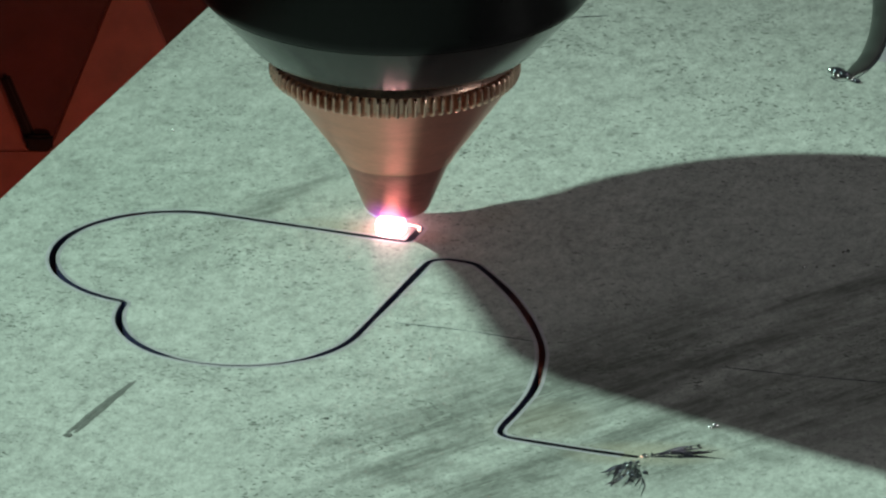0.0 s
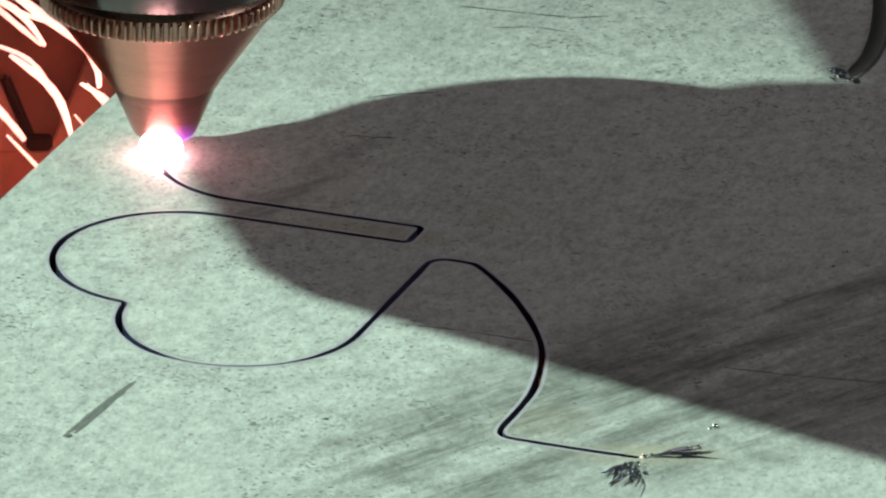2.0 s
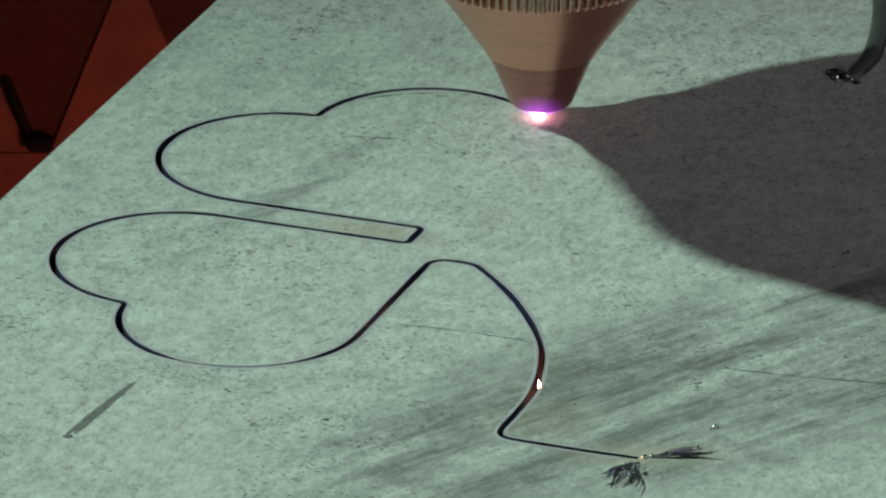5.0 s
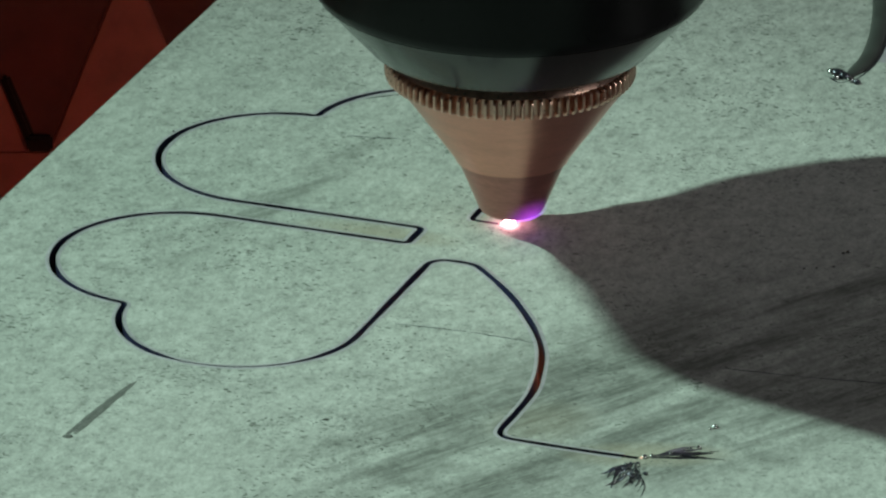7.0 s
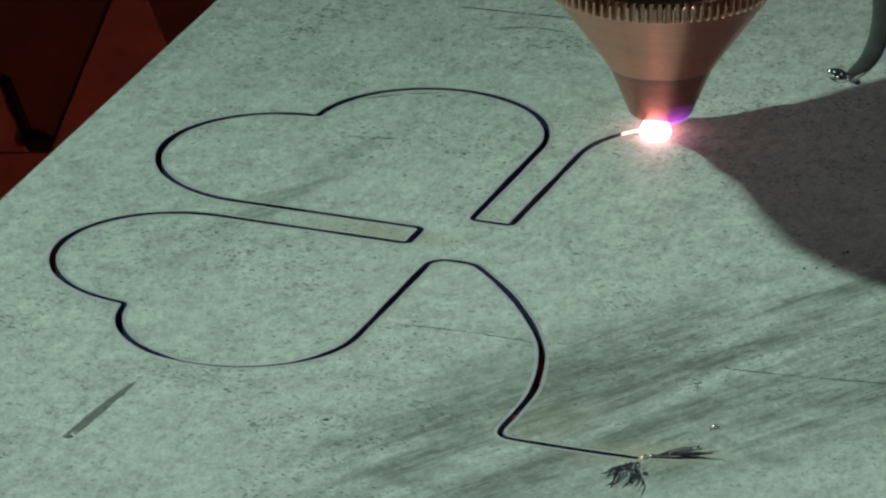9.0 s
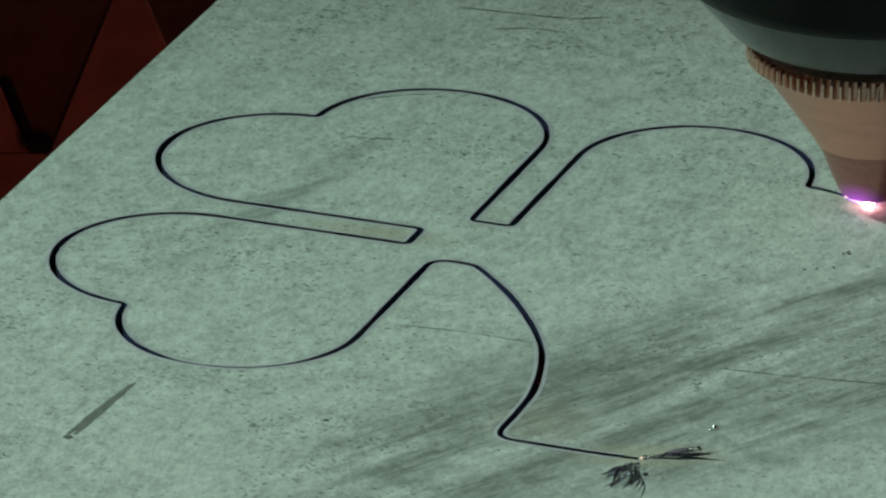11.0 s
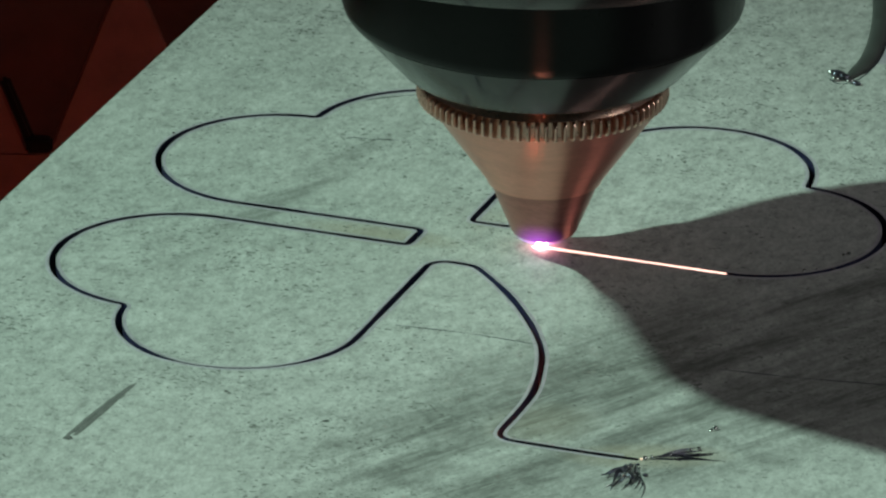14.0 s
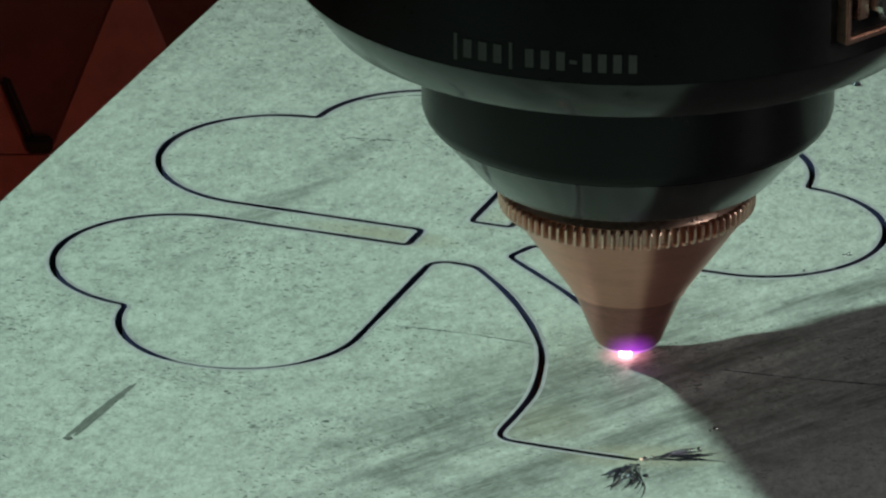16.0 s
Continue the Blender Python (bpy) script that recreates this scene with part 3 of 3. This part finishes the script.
def glowing_melt():
    """Hot metal that still glows in the cut for a moment behind the torch."""
    first = int(np.searchsorted(CUT_S, S_OF_T[0])) - 2
    trail = new("glowing_melt")
    tagged(trail, "white-hot melt glowing in the fresh cut", "molten metal")
    for k in range(first - 6, len(CUT) - 5, 4):
        t = float(np.interp(CUT_S[k], S_OF_T, TIMES)) if CUT_S[k] > S_OF_T[0] else 0.0
        life = np.interp(t, (0, 0.05, 0.6, 1.2, 1.6, 2.4, 3.0, 3.5, 3.6, 4.2, 6.3, 7.0, 7.6, 8.6, 9.2, 12.2, 12.5, 12.7, 13.2, 14.0, 14.3, 16),
                         (1.35, 1.3, 0.75, 0.3, 0.1, 0.2, 0.25, 0.2, 0.55, 0.3, 0.1, 0.15, 0.35, 0.35, 0.3, 0.15, 0.35, 1.35, 1.0, 0.35, 0.05, 0.05))
        bm = bmesh.new()
        a, b = band(CUT[k - 1:k + 6], HALF_KERF * (0.26 if t < 1.2 else 0.36 if t < 11 else 0.19))
        rows = [[bm.verts.new(P(x, y, z)) for x, y in side[1:6]] for side, z in ((a, -8), (a, 1.2), (b, 1.2), (b, -8))]
        for r0, r1 in zip(rows, rows[1:] + rows[:1]):
            for i in range(4):
                bm.faces.new((r0[i], r0[i + 1], r1[i + 1], r1[i]))
        for i in (0, 4):
            bm.faces.new([r[i] for r in rows])
        aside = (a[3] - b[3]) / np.hypot(*(a[3] - b[3])) * 26
        MELT.append((part("melt", bm, MELT_GLOW, trail), t, float(life), aside))


glowing_melt()
MOLTEN = molten_jet()


# ---- marks, slag and spatter on the sheet ----
def thorn(a, b, width, height, mat, name, parent, bend=0.0):
    """A low pointed ridge from a to b, lying on the sheet."""
    bm = bmesh.new()
    a, b = np.array(a, float), np.array(b, float)
    d = (b - a) / np.hypot(*(b - a))
    n = np.array((-d[1], d[0]))
    rows = []
    for u in np.linspace(0, 1, 7):
        w = width * (0.25 + math.sin(math.pi * min(1, u * 0.85 + 0.12))) * 0.5 * (1 + 0.3 * math.sin(17 * u + a[0]))
        c = a + (b - a) * u + n * bend * math.sin(math.pi * u)
        rows.append((bm.verts.new(P(*(c + n * w), 0.0)), bm.verts.new(P(*c, height * (0.4 + math.sin(math.pi * u)))), bm.verts.new(P(*(c - n * w), 0.0))))
    for r0, r1 in zip(rows, rows[1:]):
        for i in (0, 1):
            bm.faces.new((r0[i], r1[i], r1[i + 1], r0[i + 1]))
        bm.faces.new((r0[0], r0[2], r1[2], r1[0]))
    bm.faces.new(rows[0])
    bm.faces.new(rows[-1])
    return part(name, bm, mat, parent)


def lump(x, y, r, mat, parent, name="bead", flat=0.7):
    bm = bmesh.new()
    bmesh.ops.create_icosphere(bm, subdivisions=2, radius=1.0)
    for v in bm.verts:
        k = 1 + 0.28 * noise.noise(v.co * 1.7 + Vector((x, y, 0)))
        v.co = Vector(((x + v.co.x * r * k) * U, (y + v.co.y * r * k) * U, (v.co.z * r * flat * k + r * flat * 0.55) * U))
    return part(name, bm, mat, parent, "", True)


def lip_strip(path, near, far, side):
    """A flat strip beside a cut, from near to far of its middle line."""
    bm = bmesh.new()
    pick = 0 if side > 0 else 1
    rows = [[bm.verts.new(P(x, y, z)) for x, y in band(path, w)[pick]] for w, z in ((near, 0.6), (far, 0.15))]
    for i in range(len(path) - 1):
        bm.faces.new((rows[0][i], rows[0][i + 1], rows[1][i + 1], rows[1][i]))
    return bm


def sheet_marks():
    rng = random.Random(7)
    slag = new("pierce_slag")
    tagged(slag, "blue-black slag burst with bright beads at the pierce", "slag")
    for i in range(30):
        a = radians(rng.uniform(200, 285))
        r0, r1 = rng.uniform(4, 60), rng.uniform(60, 170)
        c, s2 = math.cos(a), math.sin(a)
        thorn((280 + r0 * c * 0.5, -962 + r0 * s2), (280 + r1 * c * 0.45, -962 + r1 * s2), rng.uniform(1.0, 2.6), rng.uniform(1.0, 3), SLAG if rng.random() < 0.6 else BEAD, "spike", slag, rng.uniform(-12, 12))
    for i in range(16):
        a = radians(rng.uniform(-8, 32))
        r0, r1 = rng.uniform(0, 60), rng.uniform(60, 150)
        thorn((292 + r0 * math.cos(a), -950 + r0 * math.sin(a)), (292 + r1 * math.cos(a), -950 + r1 * math.sin(a) * 0.9), rng.uniform(1.5, 3.5), rng.uniform(0.8, 2.5), SLAG, "spike", slag, rng.uniform(-6, 6))
    for i in range(14):
        lump(276 + rng.uniform(-24, 20), -972 - rng.uniform(0, 60), rng.uniform(2, 4.5), SLAG if i % 3 else BEAD, slag)
    for x, y, r in ((296, -948, 5), (388, -905, 4), (374, -912, 3.5), (340, -930, 3), (308, -940, 3.5)):
        lump(x, y, r, BEAD, slag)
    # glowing dot added for the light from below at the pierce
    lump(290, -950, 2.3, PIERCE_GLINT, slag, "glint")
    for k, (x, y, r) in enumerate(((418, -818, 5.5), (410, -826, 3.5), (668, -36, 4.5), (659, -40, 3), (-537, 523, 3), (588, -112, 3), (610, -108, 2.5), (640, -104, 3))):
        ob = new("spatter_bead")
        lump(x, y, r, BEAD, ob)
        tagged(ob, "small bright bead of spatter stuck on the steel sheet", "spatter", "spatter beads")
    old = new("slag_cluster")
    tagged(old, "cluster of shiny slag beads at an older cut", "slag")
    for x, y, r in ((662, 822, 9), (672, 812, 12), (684, 800, 10), (668, 796, 8), (694, 782, 8), (706, 772, 7), (680, 818, 7)):
        lump(x, y, r, BEAD if r in (9, 8) else SLAG, old)
    # low ridge in dull dark grey that fills the band beside the older cut
    side = band(OLD_CUT, 19)[0][4:]
    if side[5][0] > OLD_CUT[9][0]:
        side = band(OLD_CUT, 19)[1][4:]
    bm = dark_ridge = bmesh.new()
    rows = []
    l, r = band(side, 17)
    for k in range(len(side)):
        g = min(1.0, 0.3 + k / 12)
        rows.append([bm.verts.new(P(*(l[k] * (0.5 + 0.5 * c * g) + r[k] * (0.5 - 0.5 * c * g)), 9 * g * h)) for c, h in ((-1, 0), (-0.7, 0.6), (0, 1), (0.7, 0.6), (1, 0))])
    for r0, r1 in zip(rows, rows[1:]):
        for i in range(4):
            bm.faces.new((r0[i], r0[i + 1], r1[i + 1], r1[i]))
        bm.faces.new((r0[4], r0[0], r1[0], r1[4]))
    bm.faces.new(rows[0])
    bm.faces.new(rows[-1])
    bm = lip_strip(OLD_CUT[18:], 2.2, 34.0, -1 if side[5][0] < OLD_CUT[9][0] else 1)
    part("tinted_lip", bm, TINT, old, "pale mauve heat-tinted lip")
    part("dark_ridge", dark_ridge, DULL_STEEL, old, "dull grey raised ridge along the cut", True)
    for pts, w in (([(-131, -365), (0, -402), (130, -456)], 2.4), ([(430, -556), (560, -592), (760, -632)], 3.0), ([(-222, 509), (-180, 500), (-128, 494)], 3.2), ([(-18, 1148), (110, 1112), (190, 1092), (262, 1100)], 4.5), ([(40, 1040), (120, 1045), (180, 1020)], 3.0), ([(-190, 690), (-120, 712), (-60, 716)], 3.0)):
        ob = new("hairline_scratch")
        tagged(ob, "thin dark scratch in the steel sheet", "scratch", "sheet scratches")
        for a, b in zip(pts, pts[1:]):
            thorn(a, b, w, 0.6, SLAG, "score", ob)
    ob = new("gouge_mark")
    tagged(ob, "dark smudged gouge in the steel sheet", "scratch")
    for i in range(16):
        o = rng.uniform(-9, 9)
        u0, u1 = sorted((rng.uniform(0, 1), rng.uniform(0.2, 1)))
        u0 = 0.0 if i % 3 == 0 else u0
        if u1 - u0 > 0.08:
            thorn((-682 + 106 * u0 + o, -855 + 235 * u0), (-682 + 106 * u1 + o * 0.4, -855 + 235 * u1), rng.uniform(4, 9), 0.5, SMUDGE, "score", ob)
    lump(-688, -866, 9, SMUDGE, ob, "nick", 0.1)
    chips = new("scale_chips")
    tagged(chips, "dark chips of scale lying on the steel sheet", "scale chips", kind="stuff")
    verts, faces = [], []
    spots = [(rng.uniform(-950, 850), rng.uniform(-1250, 1300), rng.uniform(24, 85)) for _ in range(130)]
    for i in range(6200):
        if i < 26:
            x, y = 225 + rng.gauss(0, 18), -566 + rng.gauss(0, 12)
        elif i % 8 < 7:
            cx, cy, sp = rng.choice(spots)
            x, y = cx + rng.gauss(0, sp), cy + rng.gauss(0, sp)
        else:
            x, y = rng.uniform(-950, 850), rng.uniform(-1250, 1300)
        if np.hypot(CUT[:, 0] - x, CUT[:, 1] - y).min() < 12 or np.hypot(OLD_CUT[:, 0] - x, OLD_CUT[:, 1] - y).min() < 14:
            continue
        if (x + 839) * 0.936 - (y - 194) * 0.352 < 8:
            continue
        r = rng.uniform(0.4, 1.35) if i > 26 else rng.uniform(1.2, 2.4)
        r *= 1.4 if rng.random() < 0.06 else 1
        a = rng.gauss(-0.15, 0.45)
        st = rng.uniform(1.2, 5.5)
        k0 = len(verts)
        for k in range(6):
            q = k * math.pi / 3
            dx, dy = r * st * math.cos(q) * rng.uniform(0.6, 1.3), r * 2.0 * math.sin(q) * rng.uniform(0.2, 1.5)
            verts.append(P(x + dx * math.cos(a) - dy * math.sin(a), y + dx * math.sin(a) + dy * math.cos(a), 0.04))
        verts.append(P(x, y, 0.22))
        faces += [(k0 + k, k0 + (k + 1) % 6, k0 + 6) for k in range(6)]
    me = bpy.data.meshes.new("chip")
    me.from_pydata(verts, [], faces)
    me.materials.append(FLECK)
    new("chip", me).parent = chips


sheet_marks()

# ---- sparks that fly out past the edge of the sheet ----
SPARKS = []


def spark_streaks():
    rng = random.Random(11)
    plan = []
    for n, t0, t1, w0, w1, l0, l1 in ((7, 1.15, 1.55, 2, 4, 120, 220), (15, 1.58, 2.04, 5, 19, 130, 280), (40, 2.04, 2.62, 7, 20, 130, 280), (16, 2.0, 2.65, 1.5, 4, 80, 200), (7, 2.6, 2.9, 1.5, 3, 60, 120), (7, 3.1, 3.6, 1.5, 3, 60, 110), (4, 7.75, 8.05, 2, 4, 60, 110)):
        plan += [(t0 + (t1 - t0) * (i + rng.random() * 0.6) / n, rng.uniform(w0, w1), rng.uniform(l0, l1)) for i in range(n)]
    for t, w, length in plan:
        bm = bmesh.new()
        bend = rng.uniform(-0.10, 0.18) * length * (1.4 if w < 4 else 1)
        rows = []
        for u in np.linspace(0, 1, 13):
            r = max(0.5, w * 0.5 * math.sin(math.pi * (0.08 + 0.86 * u)) ** 0.45 * (0.85 + 0.3 * rng.random()))
            c = (bend * (math.sin(math.pi * u) + 0.8 * max(0.0, u - 0.7)), 0, (u - 0.5) * length)
            rows.append([bm.verts.new(P(c[0] + r * math.cos(q * math.pi / 3), r * math.sin(q * math.pi / 3), c[2])) for q in range(6)])
        for r0, r1 in zip(rows, rows[1:]):
            for q in range(6):
                bm.faces.new((r0[q], r0[(q + 1) % 6], r1[(q + 1) % 6], r1[q]))
        bm.faces.new(rows[0])
        bm.faces.new(rows[-1])
        ob = link_mesh("spark", bm, SPARK_WHITE if w > 4 else SPARK, None, "", True)
        tagged(ob, "glowing streak of a spark flying past the sheet edge", "spark", "flying sparks")
        x0 = rng.uniform(-820, -560)
        SPARKS.append((ob, t, x0, rng.uniform(1080, 1420), rng.uniform(-235, -165), rng.uniform(230, 330), rng.uniform(-9, 7)))


spark_streaks()


# ---- motions ----
def motions():
    times = [i / 10 for i in range(161)]
    for ob in (HEAD, CARRIAGE, FIRE):
        walk(ob, [(t, Matrix.Translation(P(*torch_at(t)[:2]))) for t in times])
    # the jet under the sheet is placed as a light: back and high to brighten the hopper, low to dim it,
    # and held below the stem so that its light through the kerf streaks the head
    jt = (0, 0.9, 1.5, 2.6, 3.4, 4.0, 5.0, 6.2, 7.2, 7.8, 9.2, 10.0, 11.5, 16)
    jy = (100, 200, 330, 380, 300, 150, 0, 0, 0, 0, 60, 0, 0, 0)
    jz = (-480, -330, 0, 0, 0, -60, -400, -215, -215, -520, -500, -500, -650, -800)
    rows = []
    for t in times:
        x, y, _ = torch_at(t)
        held = float(np.interp(t, (13.2, 13.9, 15.6, 16), (0, 1, 1, 0.3)))
        free = P(x, y + float(np.interp(t, jt, jy)), float(np.interp(t, jt, jz)))
        rows.append((t, Matrix.Translation(free.lerp(P(126, -657, -100), held))))
    walk(MOLTEN, rows)
    # the violet rim sits on the leading side of the tip
    walk(VIOLET_GLOW, [(t, pose(*P(4, 0, 0), 0, 0, a)) for t, a in ((0, -18), (1.2, -12), (2.0, 22), (2.6, 38), (4.2, 30), (5.5, -20), (6.4, -10), (7.0, 34), (9.2, 22), (11.3, -28), (13.2, -30), (14.2, -5), (15, 8), (16, 4))])
    level = ((0, 0.84), (0.4, 0.76), (1.2, 0.84), (1.5, 0.95), (1.7, 1.0), (2.1, 1.0), (2.5, 0.84), (2.8, 0.6), (3.4, 0.8), (3.6, 0.76), (4.0, 0.5), (4.3, 0.0), (7.1, 0.0), (7.4, 0.84), (8.5, 0.86), (9.1, 0.82), (9.6, 0.0), (16, 0.0))
    walk(FLARE, [(t, Matrix.Translation(P(-6, -52 * v, 100 - 105 * v))) for t, v in level])
    walk(BURST, [(t, Matrix.Translation(P(-2, -52, z))) for t, z in ((0, -45), (1.3, -45), (1.5, -12), (1.75, 16), (2.15, 16), (2.4, -25), (2.5, -45), (16, -45))])
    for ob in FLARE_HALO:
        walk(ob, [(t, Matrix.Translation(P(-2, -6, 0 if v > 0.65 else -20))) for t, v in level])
    for ob, t, life, aside in MELT:
        low, home, away = Matrix.Translation(P(0, 0, -20)), Matrix.Identity(4), Matrix.Translation(P(*aside, -20))
        rows = [(0, home)] if t < 0.05 else [(0, low), (t - 0.034, low), (t, home)]
        end = max(t + life, t + 0.07)
        rows += [(end, home), (end + 0.034, low), (end + 0.067, away), (16.3, away)]
        walk(ob, rows)
    for n, (ob, t, x0, y, dx, dz, twist) in enumerate(SPARKS):
        z0 = (x0 + 490) * 1.04 - 150 - (y - 1250) * 0.41
        lean = math.degrees(math.atan2(dx, dz)) + twist
        park = pose(*P(-300 + (n % 10) * 60, 200 + (n // 10) * 80, -1900), 0, 90, 0)
        rows = [(0, park), (t - 0.14, park), (t - 0.07, pose(*P(x0 + 40, y - 120, z0 - 60), 0, lean, 0))]
        rows += [(t + 0.09 * k, pose(*P(x0 + dx * k * 0.35, y, z0 + dz * k * 0.35 - 9 * k * k), 0, lean - 4 * k, 0)) for k in range(5)]
        rows += [(t + 0.5, pose(*P(-1500, y, 100), 0, lean - 20, 0)), (t + 0.6, pose(*P(-1700, y, -900), 0, 60, 0)), (t + 0.7, park), (16, park)]
        walk(ob, rows)
    for ob, t in LIPS:
        under, up = Matrix.Translation(P(0, 0, -6)), Matrix.Identity(4)
        t = min(t + 0.2, 15.9)
        walk(ob, [(0, under), (t, under), (t + 0.1, up), (16.3, up)])
    for n, (ob, t) in enumerate(SLUGS):
        rest = Matrix.Translation(P(0, 0, -1950 + THICK))
        rows = [(0, Matrix.Identity(4))] if t > 0.07 else []
        t0 = max(t, 0.034)
        rows += [(max(t0 - 0.034, 0), Matrix.Identity(4)), (min(t0 + 0.1, 15.95), rest), (16, rest)]
        walk(ob, rows)


motions()
